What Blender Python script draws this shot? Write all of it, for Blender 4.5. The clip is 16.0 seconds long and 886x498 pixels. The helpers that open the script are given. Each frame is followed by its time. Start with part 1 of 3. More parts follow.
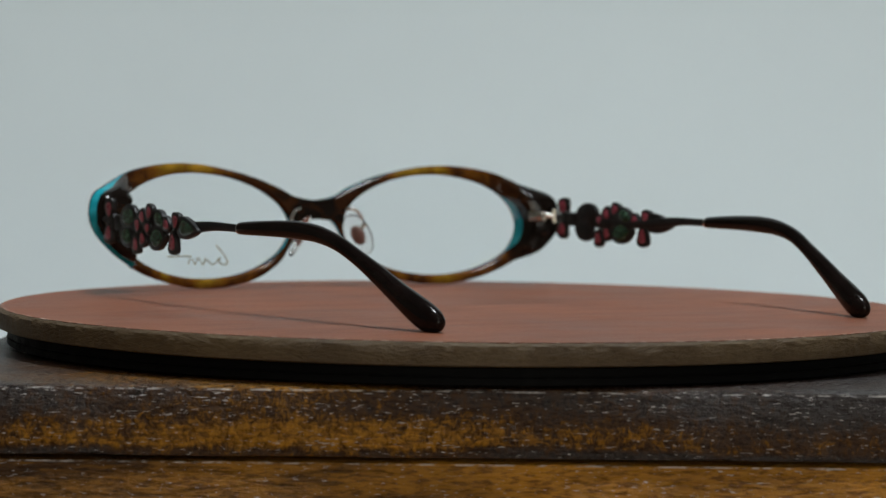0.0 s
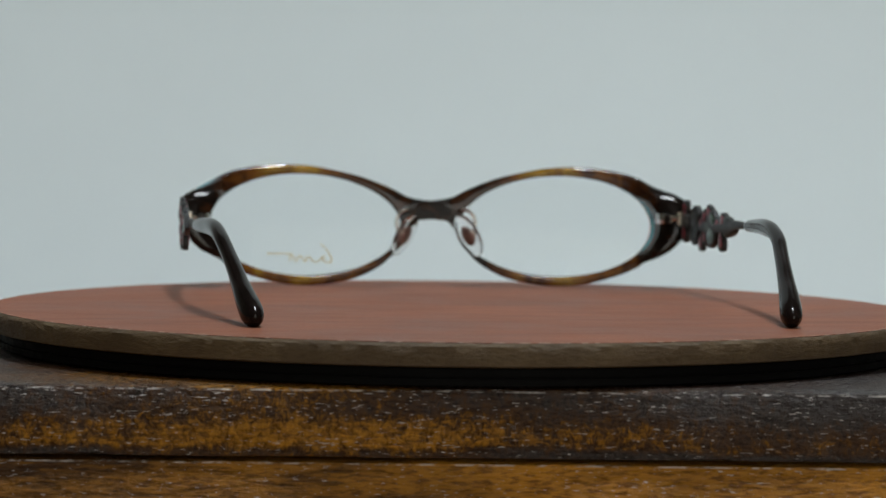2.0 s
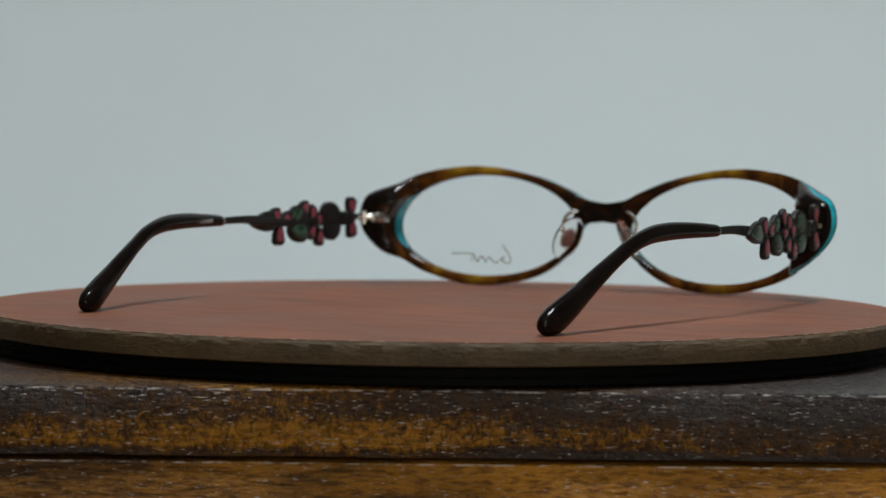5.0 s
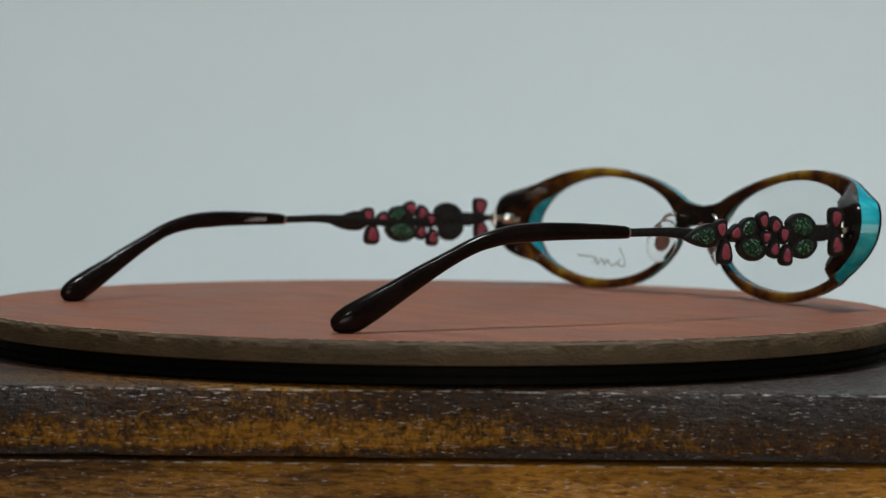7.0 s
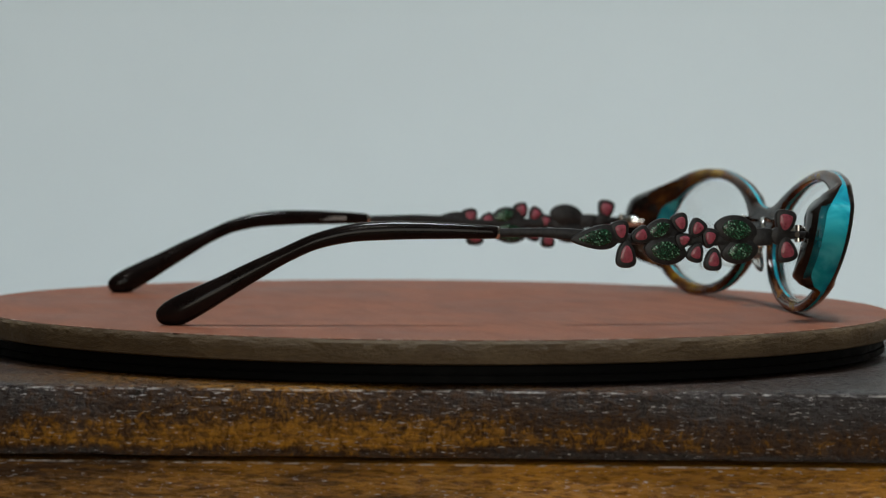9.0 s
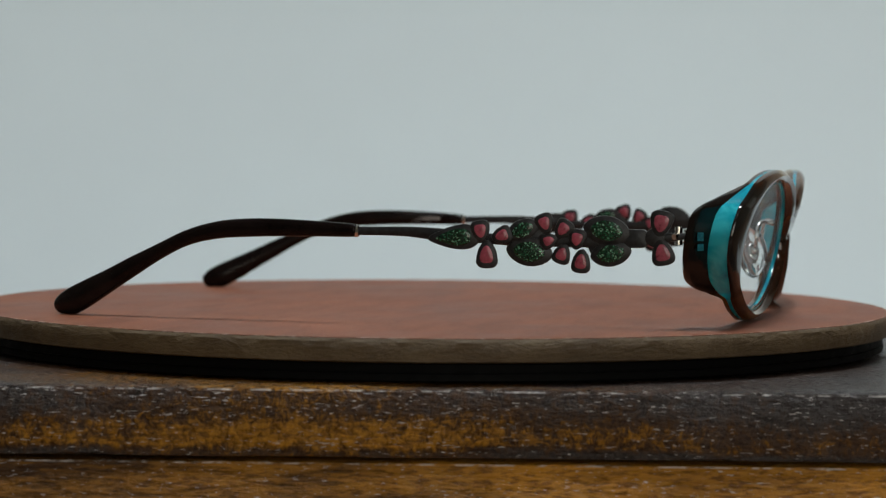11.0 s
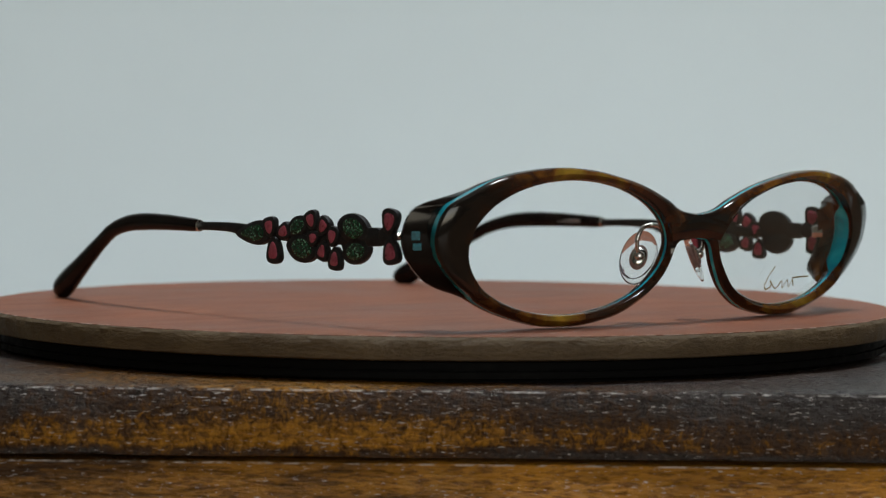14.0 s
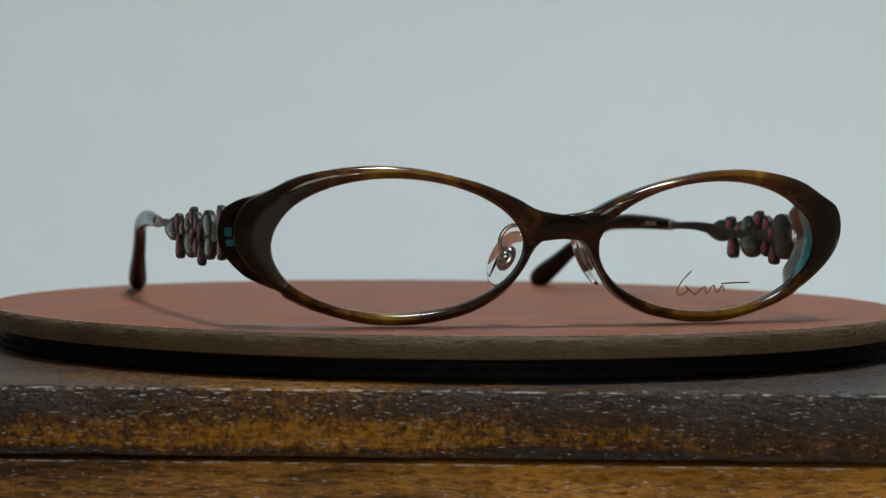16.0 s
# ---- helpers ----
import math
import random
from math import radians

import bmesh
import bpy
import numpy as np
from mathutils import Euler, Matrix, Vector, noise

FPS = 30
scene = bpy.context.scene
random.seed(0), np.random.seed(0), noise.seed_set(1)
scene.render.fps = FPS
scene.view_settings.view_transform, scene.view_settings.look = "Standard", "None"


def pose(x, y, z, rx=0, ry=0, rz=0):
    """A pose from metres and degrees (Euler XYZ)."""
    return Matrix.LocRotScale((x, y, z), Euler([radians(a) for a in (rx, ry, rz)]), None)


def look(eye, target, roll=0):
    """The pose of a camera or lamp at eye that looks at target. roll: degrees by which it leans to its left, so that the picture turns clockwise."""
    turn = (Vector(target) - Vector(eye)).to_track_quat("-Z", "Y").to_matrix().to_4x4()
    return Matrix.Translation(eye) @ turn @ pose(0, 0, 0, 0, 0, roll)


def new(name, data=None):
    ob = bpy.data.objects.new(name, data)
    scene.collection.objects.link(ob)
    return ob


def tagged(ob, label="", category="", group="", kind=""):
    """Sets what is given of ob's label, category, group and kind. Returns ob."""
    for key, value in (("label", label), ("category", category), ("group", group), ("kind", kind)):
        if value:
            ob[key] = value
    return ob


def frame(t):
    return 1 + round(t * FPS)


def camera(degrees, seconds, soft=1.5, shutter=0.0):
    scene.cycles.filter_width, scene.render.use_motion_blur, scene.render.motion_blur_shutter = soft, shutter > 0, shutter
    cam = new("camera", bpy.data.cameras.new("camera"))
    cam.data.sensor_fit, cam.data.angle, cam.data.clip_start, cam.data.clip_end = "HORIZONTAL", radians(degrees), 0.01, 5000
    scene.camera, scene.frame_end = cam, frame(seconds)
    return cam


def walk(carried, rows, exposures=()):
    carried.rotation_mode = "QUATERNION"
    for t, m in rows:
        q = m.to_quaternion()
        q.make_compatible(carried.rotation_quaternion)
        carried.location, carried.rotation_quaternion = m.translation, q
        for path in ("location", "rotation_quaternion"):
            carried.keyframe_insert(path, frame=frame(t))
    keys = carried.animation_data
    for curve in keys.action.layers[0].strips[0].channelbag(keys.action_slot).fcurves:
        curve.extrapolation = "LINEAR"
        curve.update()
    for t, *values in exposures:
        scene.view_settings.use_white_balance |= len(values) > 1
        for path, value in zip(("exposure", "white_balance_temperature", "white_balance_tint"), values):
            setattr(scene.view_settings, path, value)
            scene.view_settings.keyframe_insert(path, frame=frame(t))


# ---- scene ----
# ---------------------------------------------------------------- camera
cam = camera(22.362, 16.0, soft=1.25)
cam.data.dof.use_dof = True
cam.data.dof.focus_distance = 0.442
cam.data.dof.aperture_fstop = 26.0


def eye_pose():
    """A camera on a stand before the turntable, looking slightly down."""
    yaw, pitch, roll = -0.002442, -0.038014, 0.010693
    way = Vector((math.sin(yaw) * math.cos(pitch), math.cos(yaw) * math.cos(pitch), math.sin(pitch)))
    eye = Vector((0.0, -0.50193, 0.03134))
    return look(eye, eye + way, math.degrees(roll))


walk(cam, [(0.0, eye_pose()), (16.0, eye_pose())], exposures=[(0.0, 0.0), (1.5, 0.03), (2.0, 0.05), (2.5, 0.0), (3.0, -0.04), (3.5, -0.10), (4.2, -0.09), (6.5, -0.07), (7.0, -0.01), (8.0, -0.05), (9.0, -0.02), (11.5, 0.02), (12.5, 0.07), (14.0, 0.05), (16.0, 0.04)])

# ---------------------------------------------------------------- light
world = bpy.data.worlds.new("world")
scene.world = world
world.use_nodes = True
wn = world.node_tree
sky = wn.nodes.new("ShaderNodeTexSky")
sky.sky_type = "NISHITA"
sky.sun_disc = False
sky.sun_elevation, sky.sun_rotation = radians(35), radians(200)
wn.links.new(sky.outputs[0], wn.nodes["Background"].inputs[0])
wn.nodes["Background"].inputs[1].default_value = 0.10


def area_lamp(name, eye, target, sx, sy, watts, colour, shape="RECTANGLE"):
    data = bpy.data.lights.new(name, "AREA")
    data.shape, data.size, data.size_y, data.energy, data.color = shape, sx, sy, watts, colour
    ob = new(name, data)
    ob.matrix_world = look(eye, target)
    return ob


CEIL, FLOOR = 1.55, -0.85          # room heights measured from the turntable's top
X0, X1, Y0, Y1 = -1.9, 1.9, -2.4, 1.6
area_lamp("ceiling_lamp_light", (0.17, -0.06, CEIL - 0.085), (0.17, -0.06, 0), 0.34, 0.34, 13.7, (0.88, 0.96, 1.0), "DISK")
area_lamp("spot_light", (0.3, -1.45, CEIL - 0.075), (0.0, 0.0, 0.0), 0.10, 0.10, 3.0, (1.0, 0.97, 0.90), "DISK")
# added soft fill from behind the camera, brightens the wood front; no known source
area_lamp("front_fill_light", (0.5, Y0 + 0.02, 0.35), (-0.1, 0.0, 0.1), 1.3, 1.1, 8.3, (1.0, 0.95, 0.80))

# ---------------------------------------------------------------- materials


def material(name, rough=0.5, metal=0.0, coat=0.0, ior=1.45):
    m = bpy.data.materials.new(name)
    m.use_nodes = True
    t = m.node_tree
    b = t.nodes["Principled BSDF"]
    b.inputs["Roughness"].default_value = rough
    b.inputs["Metallic"].default_value = metal
    b.inputs["Coat Weight"].default_value = coat
    b.inputs["Coat Roughness"].default_value = 0.08
    b.inputs["IOR"].default_value = ior
    return m, t, b


def node(t, kind, **inputs):
    n = t.nodes.new(kind)
    for k, v in inputs.items():
        n.inputs[k].default_value = v
    return n


def coords(t, scale=(1, 1, 1), kind="Object"):
    c = t.nodes.new("ShaderNodeTexCoord")
    m = t.nodes.new("ShaderNodeMapping")
    m.inputs["Scale"].default_value = scale
    t.links.new(c.outputs[kind], m.inputs[0])
    return m.outputs[0]


def noise_tex(t, vec, scale, detail=4.0, rough=0.55, distortion=0.0):
    n = t.nodes.new("ShaderNodeTexNoise")
    n.inputs["Scale"].default_value = scale
    n.inputs["Detail"].default_value = detail
    n.inputs["Roughness"].default_value = rough
    n.inputs["Distortion"].default_value = distortion
    t.links.new(vec, n.inputs["Vector"])
    return n.outputs["Fac"]


def ramp(t, fac, stops):
    r = t.nodes.new("ShaderNodeValToRGB")
    e = r.color_ramp.elements
    while len(e) < len(stops):
        e.new(0.5)
    for s, (p, c) in zip(e, stops):
        s.position, s.color = p, (*c, 1.0) if len(c) == 3 else c
    t.links.new(fac, r.inputs[0])
    return r.outputs[0]


def mixed(t, fac, a, b, mode="MIX"):
    n = t.nodes.new("ShaderNodeMix")
    n.data_type, n.blend_type = "RGBA", mode
    for sock, v in ((n.inputs[0], fac), (n.inputs[6], a), (n.inputs[7], b)):
        if hasattr(v, "links"):
            t.links.new(v, sock)
        else:
            sock.default_value = v if not isinstance(v, tuple) else (*v, 1.0)
    return n.outputs[2]


def calc(t, op, a, b=0.0):
    n = t.nodes.new("ShaderNodeMath")
    n.operation = op
    for sock, v in zip(n.inputs, (a, b)):
        if hasattr(v, "links"):
            t.links.new(v, sock)
        else:
            sock.default_value = v
    return n.outputs[0]


def bump(t, b, height, strength, distance):
    n = t.nodes.new("ShaderNodeBump")
    n.inputs["Strength"].default_value, n.inputs["Distance"].default_value = strength, distance
    t.links.new(height, n.inputs["Height"])
    t.links.new(n.outputs[0], b.inputs["Normal"])


def wood_material(name, amber, centre, spread, seed, weave, fleck, lift, banded):
    """Dark lacquered wood: a mottled amber streak in a near-black stain, lamp glints painted as pale specks along the
    fibre.
    """
    m, t, b = material(name, rough=0.34)
    b.inputs["Specular IOR Level"].default_value = 0.3
    c = t.nodes.new("ShaderNodeTexCoord")
    sep = t.nodes.new("ShaderNodeSeparateXYZ")
    t.links.new(c.outputs["Object"], sep.inputs[0])
    along = calc(t, "DIVIDE", calc(t, "SUBTRACT", sep.outputs[0], centre), spread)
    streak = calc(t, "POWER", 2.718, calc(t, "MULTIPLY", calc(t, "MULTIPLY", along, along), -1.0))
    patch = noise_tex(t, coords(t, (0.40, 1.0, 1.7)), 60 + seed, 3, 0.55, 0.5)
    mottle = noise_tex(t, coords(t, weave), 950, 5, 0.66, 0.8)
    fibre = noise_tex(t, coords(t, (0.22, 1.0, 1.0)), 1500, 4, 0.65, 0.3)
    specks = noise_tex(t, coords(t, (0.16, 1.0, 1.3)), 3600 + seed, 1, 0.5)
    dents = noise_tex(t, coords(t, (0.6, 1.0, 1.0)), 420, 3, 0.6, 0.4)
    zone = calc(t, "ADD", calc(t, "MULTIPLY", streak, 0.36 if banded else 0.34), calc(t, "ADD", calc(t, "MULTIPLY", patch, 0.62 if banded else 0.85), lift))
    low = 0.0
    if banded:                       # tone changes with height along the slab: pale below the middle, dark towards both faces
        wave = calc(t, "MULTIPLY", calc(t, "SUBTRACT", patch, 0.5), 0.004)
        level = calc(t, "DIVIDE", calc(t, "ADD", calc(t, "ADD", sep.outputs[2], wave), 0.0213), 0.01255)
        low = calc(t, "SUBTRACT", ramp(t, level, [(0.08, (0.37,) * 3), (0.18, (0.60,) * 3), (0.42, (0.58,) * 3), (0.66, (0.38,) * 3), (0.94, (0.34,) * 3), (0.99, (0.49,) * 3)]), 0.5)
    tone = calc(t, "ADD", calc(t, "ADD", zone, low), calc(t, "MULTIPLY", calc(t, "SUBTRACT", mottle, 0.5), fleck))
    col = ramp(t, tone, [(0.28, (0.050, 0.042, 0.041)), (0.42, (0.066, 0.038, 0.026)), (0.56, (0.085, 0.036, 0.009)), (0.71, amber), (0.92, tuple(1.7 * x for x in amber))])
    dark = ramp(t, fibre, [(0.38, (0.30, 0.26, 0.25)), (0.52, (1, 1, 1))])
    col = mixed(t, 0.85, col, dark, "MULTIPLY")
    # small lamp reflections on the lacquer, put into the colour as pale specks
    glinting = ramp(t, specks, [(0.685, (0, 0, 0)), (0.735, (1, 1, 1))])
    dotted = noise_tex(t, coords(t, (0.5, 1.0, 1.0)), 600, 4, 0.7)
    # highlight on the upper edges of slab and drawer, painted as a broken pale line
    for edge in (-0.0093, -0.0225):
        near = calc(t, "LESS_THAN", calc(t, "ABSOLUTE", calc(t, "SUBTRACT", sep.outputs[2], edge)), 0.00015)
        glinting = mixed(t, calc(t, "MULTIPLY", near, ramp(t, dotted, [(0.46, (0, 0, 0)), (0.58, (0.85, 0.85, 0.85))])), glinting, (1, 1, 1))
    col = mixed(t, calc(t, "MULTIPLY", glinting, 0.85), col, (0.70, 0.66, 0.64))
    t.links.new(col, b.inputs["Base Color"])
    t.links.new(ramp(t, mottle, [(0.35, (0.22,) * 3), (0.7, (0.46,) * 3)]), b.inputs["Roughness"])
    h = calc(t, "ADD", calc(t, "MULTIPLY", fibre, 0.4), calc(t, "ADD", calc(t, "MULTIPLY", mottle, 0.5), dents))
    bump(t, b, h, 0.7, 0.0012)
    return m


def paint_material():
    """Worn brick-red paint with faint streaks."""
    m, t, b = material("red_paint", rough=0.6)
    b.inputs["Specular IOR Level"].default_value = 0.25
    streak = noise_tex(t, coords(t, (0.25, 1.0, 1.0)), 150, 6, 0.6, 0.5)
    cloud = noise_tex(t, coords(t), 22, 4, 0.6)
    fine = noise_tex(t, coords(t), 1400, 3, 0.6)
    col = ramp(t, cloud, [(0.32, (0.235, 0.082, 0.046)), (0.5, (0.30, 0.107, 0.057)), (0.68, (0.355, 0.136, 0.077))])
    col = mixed(t, 0.55, col, ramp(t, streak, [(0.34, (0.62, 0.56, 0.52)), (0.58, (1, 1, 1))]), "MULTIPLY")
    col = mixed(t, 0.8, col, ramp(t, fine, [(0.32, (0.66, 0.62, 0.60)), (0.50, (1, 1, 1))]), "MULTIPLY")
    c = t.nodes.new("ShaderNodeTexCoord")
    ln = t.nodes.new("ShaderNodeVectorMath")
    ln.operation = "LENGTH"
    t.links.new(c.outputs["Object"], ln.inputs[0])
    lip = ramp(t, calc(t, "MULTIPLY", calc(t, "SUBTRACT", ln.outputs["Value"], 0.1000), 500.0), [(0.2, (0, 0, 0)), (0.6, (1, 1, 1))])
    flake = ramp(t, noise_tex(t, coords(t), 420, 3, 0.6), [(0.50, (0, 0, 0)), (0.58, (1, 1, 1))])
    col = mixed(t, calc(t, "MULTIPLY", calc(t, "MULTIPLY", lip, flake), 0.9), col, (0.62, 0.45, 0.38))
    t.links.new(col, b.inputs["Base Color"])
    t.links.new(ramp(t, cloud, [(0.3, (0.45,) * 3), (0.7, (0.65,) * 3)]), b.inputs["Roughness"])
    bump(t, b, calc(t, "ADD", fine, calc(t, "MULTIPLY", streak, 0.6)), 0.25, 0.0004)
    return m


def board_edge_material():
    """Bare brown board edge, crumbly and scuffed."""
    m, t, b = material("board_edge", rough=0.6)
    cloud = noise_tex(t, coords(t), 60, 4, 0.6)
    fine = noise_tex(t, coords(t, (1, 1, 2.5)), 700, 5, 0.65)
    col = ramp(t, cloud, [(0.32, (0.090, 0.058, 0.030)), (0.5, (0.118, 0.078, 0.041)), (0.7, (0.150, 0.104, 0.056))])
    col = mixed(t, 0.6, col, ramp(t, fine, [(0.34, (0.62, 0.60, 0.58)), (0.56, (1, 1, 1))]), "MULTIPLY")
    t.links.new(col, b.inputs["Base Color"])
    bump(t, b, calc(t, "ADD", fine, calc(t, "MULTIPLY", noise_tex(t, coords(t, (1, 1, 3)), 110, 4, 0.6, 1.2), 1.8)), 0.55, 0.0007)
    return m


def tortoise_material(name, bright, gloss):
    """Polished tortoiseshell acetate: near black at the end pieces and bridge, amber and olive along the rims."""
    m, t, b = material(name, rough=0.13 + 0.16 * (1 - gloss), coat=0.2 * gloss, ior=1.5)
    c = t.nodes.new("ShaderNodeTexCoord")
    sep = t.nodes.new("ShaderNodeSeparateXYZ")
    t.links.new(c.outputs["Object"], sep.inputs[0])
    ax = calc(t, "ABSOLUTE", calc(t, "SUBTRACT", sep.outputs[0], 0.0047))
    mid = calc(t, "SUBTRACT", 1.0, calc(t, "MULTIPLY", calc(t, "ABSOLUTE", calc(t, "SUBTRACT", ax, 0.033)), 44.0))
    blot = noise_tex(t, coords(t), 120, 3, 0.55, 0.7)
    fine = noise_tex(t, coords(t), 420, 3, 0.6, 0.4)
    tone = calc(t, "ADD", calc(t, "ADD", calc(t, "MULTIPLY", mid, 0.30), calc(t, "MULTIPLY", blot, 0.8)), calc(t, "MULTIPLY", fine, 0.12))
    tone = calc(t, "SUBTRACT", tone, calc(t, "MULTIPLY", calc(t, "MAXIMUM", calc(t, "SUBTRACT", ax, 0.053), 0.0), 30.0))
    k = bright
    col = ramp(t, tone, [(0.36, (0.008, 0.005, 0.004)), (0.54, (0.036 * k, 0.012 * k, 0.005)), (0.66, (0.11 * k, 0.042 * k, 0.008)), (0.76, (0.15 * k, 0.085 * k, 0.011)), (0.90, (0.27 * k, 0.15 * k, 0.02))])
    t.links.new(col, b.inputs["Base Color"])
    return m


def turquoise_material():
    m, t, b = material("turquoise_acetate", rough=0.12, coat=0.2, ior=1.5)
    n = noise_tex(t, coords(t), 140, 3, 0.5, 0.8)
    col = ramp(t, n, [(0.34, (0.008, 0.24, 0.36)), (0.5, (0.012, 0.42, 0.54)), (0.66, (0.05, 0.60, 0.70))])
    t.links.new(col, b.inputs["Base Color"])
    return m


def plain(name, colour, rough=0.4, metal=0.0, coat=0.0, vary=0.2, scale=300, rel=0.0):
    m, t, b = material(name, rough, metal, coat)
    n = noise_tex(t, coords(t), scale, 4, 0.6)
    lo, hi = tuple(x * (1 - vary) for x in colour), tuple(min(1, x * (1 + vary)) for x in colour)
    t.links.new(ramp(t, n, [(0.35, lo), (0.65, hi)]), b.inputs["Base Color"])
    t.links.new(ramp(t, n, [(0.3, (rough * 0.8,) * 3), (0.7, (min(1, rough * 1.25),) * 3)]), b.inputs["Roughness"])
    if rel:
        bump(t, b, n, 0.4, rel)
    return m


def glitter_material():
    """Green enamel full of glitter flakes."""
    m, t, b = material("green_glitter", rough=0.25, coat=0.5)
    vor = t.nodes.new("ShaderNodeTexVoronoi")
    vor.inputs["Scale"].default_value = 4200
    t.links.new(coords(t), vor.inputs["Vector"])
    sep = t.nodes.new("ShaderNodeSeparateColor")
    t.links.new(vor.outputs["Color"], sep.inputs[0])
    col = ramp(t, sep.outputs[0], [(0.0, (0.004, 0.016, 0.009)), (0.68, (0.009, 0.045, 0.022)), (0.88, (0.03, 0.16, 0.075)), (0.975, (0.30, 0.60, 0.42))])
    t.links.new(col, b.inputs["Base Color"])
    t.links.new(ramp(t, sep.outputs[1], [(0.6, (0.0,) * 3), (0.9, (0.8,) * 3)]), b.inputs["Metallic"])
    bump(t, b, sep.outputs[2], 0.6, 0.0002)
    return m


def clear_material(name, tint, ior, base_gloss):
    """A thin clear sheet: it lets light through and reflects by Fresnel."""
    m = bpy.data.materials.new(name)
    m.use_nodes = True
    t = m.node_tree
    t.nodes.remove(t.nodes["Principled BSDF"])
    tr = node(t, "ShaderNodeBsdfTransparent", Color=(*tint, 1))
    gl = node(t, "ShaderNodeBsdfGlossy", Roughness=0.02, Color=(0.9, 0.98, 1.0, 1))
    fr = node(t, "ShaderNodeFresnel", IOR=ior)
    mx = t.nodes.new("ShaderNodeMixShader")
    t.links.new(calc(t, "ADD", calc(t, "MULTIPLY", fr.outputs[0], 0.13), base_gloss), mx.inputs[0])
    t.links.new(tr.outputs[0], mx.inputs[1])
    t.links.new(gl.outputs[0], mx.inputs[2])
    t.links.new(mx.outputs[0], t.nodes["Material Output"].inputs[0])
    return m


def glow_material(name, colour, strength):
    m, t, b = material(name, 0.5)
    b.inputs["Base Color"].default_value = (*colour, 1)
    b.inputs["Emission Color"].default_value = (*colour, 1)
    b.inputs["Emission Strength"].default_value = strength
    return m


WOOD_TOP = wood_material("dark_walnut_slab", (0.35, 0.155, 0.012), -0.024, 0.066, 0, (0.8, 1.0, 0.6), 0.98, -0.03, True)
WOOD_LOW = wood_material("amber_walnut_drawer", (0.33, 0.145, 0.015), 0.075, 0.15, 7, (0.14, 1.0, 1.2), 0.46, 0.08, False)
RED = paint_material()
EDGE = board_edge_material()
BLACK = plain("black_plastic", (0.003, 0.003, 0.0032), 0.6, 0, 0.0, 0.2, 400)
BLACK.node_tree.nodes["Principled BSDF"].inputs["Specular IOR Level"].default_value = 0.08
TORT_F = tortoise_material("tortoise_front", 1.2, 1.0)
TORT_B = tortoise_material("tortoise_back", 1.5, 0.8)
TORT_B.node_tree.nodes["Principled BSDF"].inputs["Specular IOR Level"].default_value = 0.2
INLAY = plain("teal_inlay", (0.012, 0.15, 0.20), 0.45, 0, 0.0, 0.4, 1500)
TURQ = turquoise_material()
GUN = plain("dark_gunmetal", (0.030, 0.030, 0.032), 0.42, 0.55, 0.0, 0.3, 900, 0.0001)
SILVER = plain("silver_metal", (0.72, 0.70, 0.68), 0.16, 1.0, 0.0, 0.06, 500)
PINK = plain("pink_enamel", (0.34, 0.065, 0.10), 0.3, 0, 0.4, 0.3, 900)
GREEN = glitter_material()
SLEEVE = plain("dark_brown_acetate", (0.008, 0.005, 0.0045), 0.16, 0, 0.0, 0.35, 160)
SLEEVE.node_tree.nodes["Principled BSDF"].inputs["Specular IOR Level"].default_value = 0.2
LENS = clear_material("demo_lens", (0.992, 0.997, 0.997), 1.3, 0.004)
PAD = plain("clear_silicone", (0.97, 0.95, 0.94), 0.04, 0, 0.0, 0.01, 300)
PAD.node_tree.nodes["Principled BSDF"].inputs["Transmission Weight"].default_value = 1.0
PAD.node_tree.nodes["Principled BSDF"].inputs["IOR"].default_value = 1.25
CORE = plain("pad_core_metal", (0.30, 0.20, 0.18), 0.35, 0.3, 0.0, 0.15, 600)
GOLD = plain("gold_print", (0.45, 0.33, 0.11), 0.35, 1.0, 0.0, 0.1, 600)
PRINT = plain("pale_print", (0.45, 0.43, 0.42), 0.5, 0, 0.0, 0.1, 600)
WALL = plain("wall_paint", (0.70, 0.72, 0.70), 0.85, 0, 0.0, 0.03, 3, 0.0005)
PAPER = plain("pale_paper", (0.645, 0.70, 0.715), 0.9, 0, 0.0, 0.015, 9)
DIM = plain("dim_wall", (0.34, 0.33, 0.28), 0.8, 0, 0.0, 0.15, 4, 0.0005)
CEILP = plain("ceiling_paint", (0.45, 0.45, 0.43), 0.9, 0, 0.0, 0.03, 5)
FLOORM = plain("floor_boards", (0.20, 0.13, 0.08), 0.5, 0, 0.0, 0.3, 12)
TABLEM = plain("table_wood", (0.16, 0.10, 0.06), 0.45, 0, 0.1, 0.35, 30)
GLOW = glow_material("lamp_glow", (1.0, 0.97, 0.88), 14.0)

# ---------------------------------------------------------------- mesh helpers
MM = 0.001


def finish(bm, angle=38):
    bmesh.ops.remove_doubles(bm, verts=bm.verts, dist=1e-7)
    bmesh.ops.recalc_face_normals(bm, faces=bm.faces)
    for f in bm.faces:
        f.smooth = True
    for e in bm.edges:
        if len(e.link_faces) == 2 and e.calc_face_angle(0) > radians(angle):
            e.smooth = False


def mesh(name, bm, mat, angle=38):
    finish(bm, angle)
    me = bpy.data.meshes.new(name)
    bm.to_mesh(me)
    bm.free()
    me.materials.append(mat)
    return me


def part(name, bm, mat, parent, label="", angle=38):
    ob = new(name, mesh(name, bm, mat, angle))
    ob.parent = parent
    if label:
        tagged(ob, label)
    return ob


def thing(name, bm, mat, label, category, kind="", group="", angle=38):
    return tagged(new(name, mesh(name, bm, mat, angle)), label, category, group, kind)


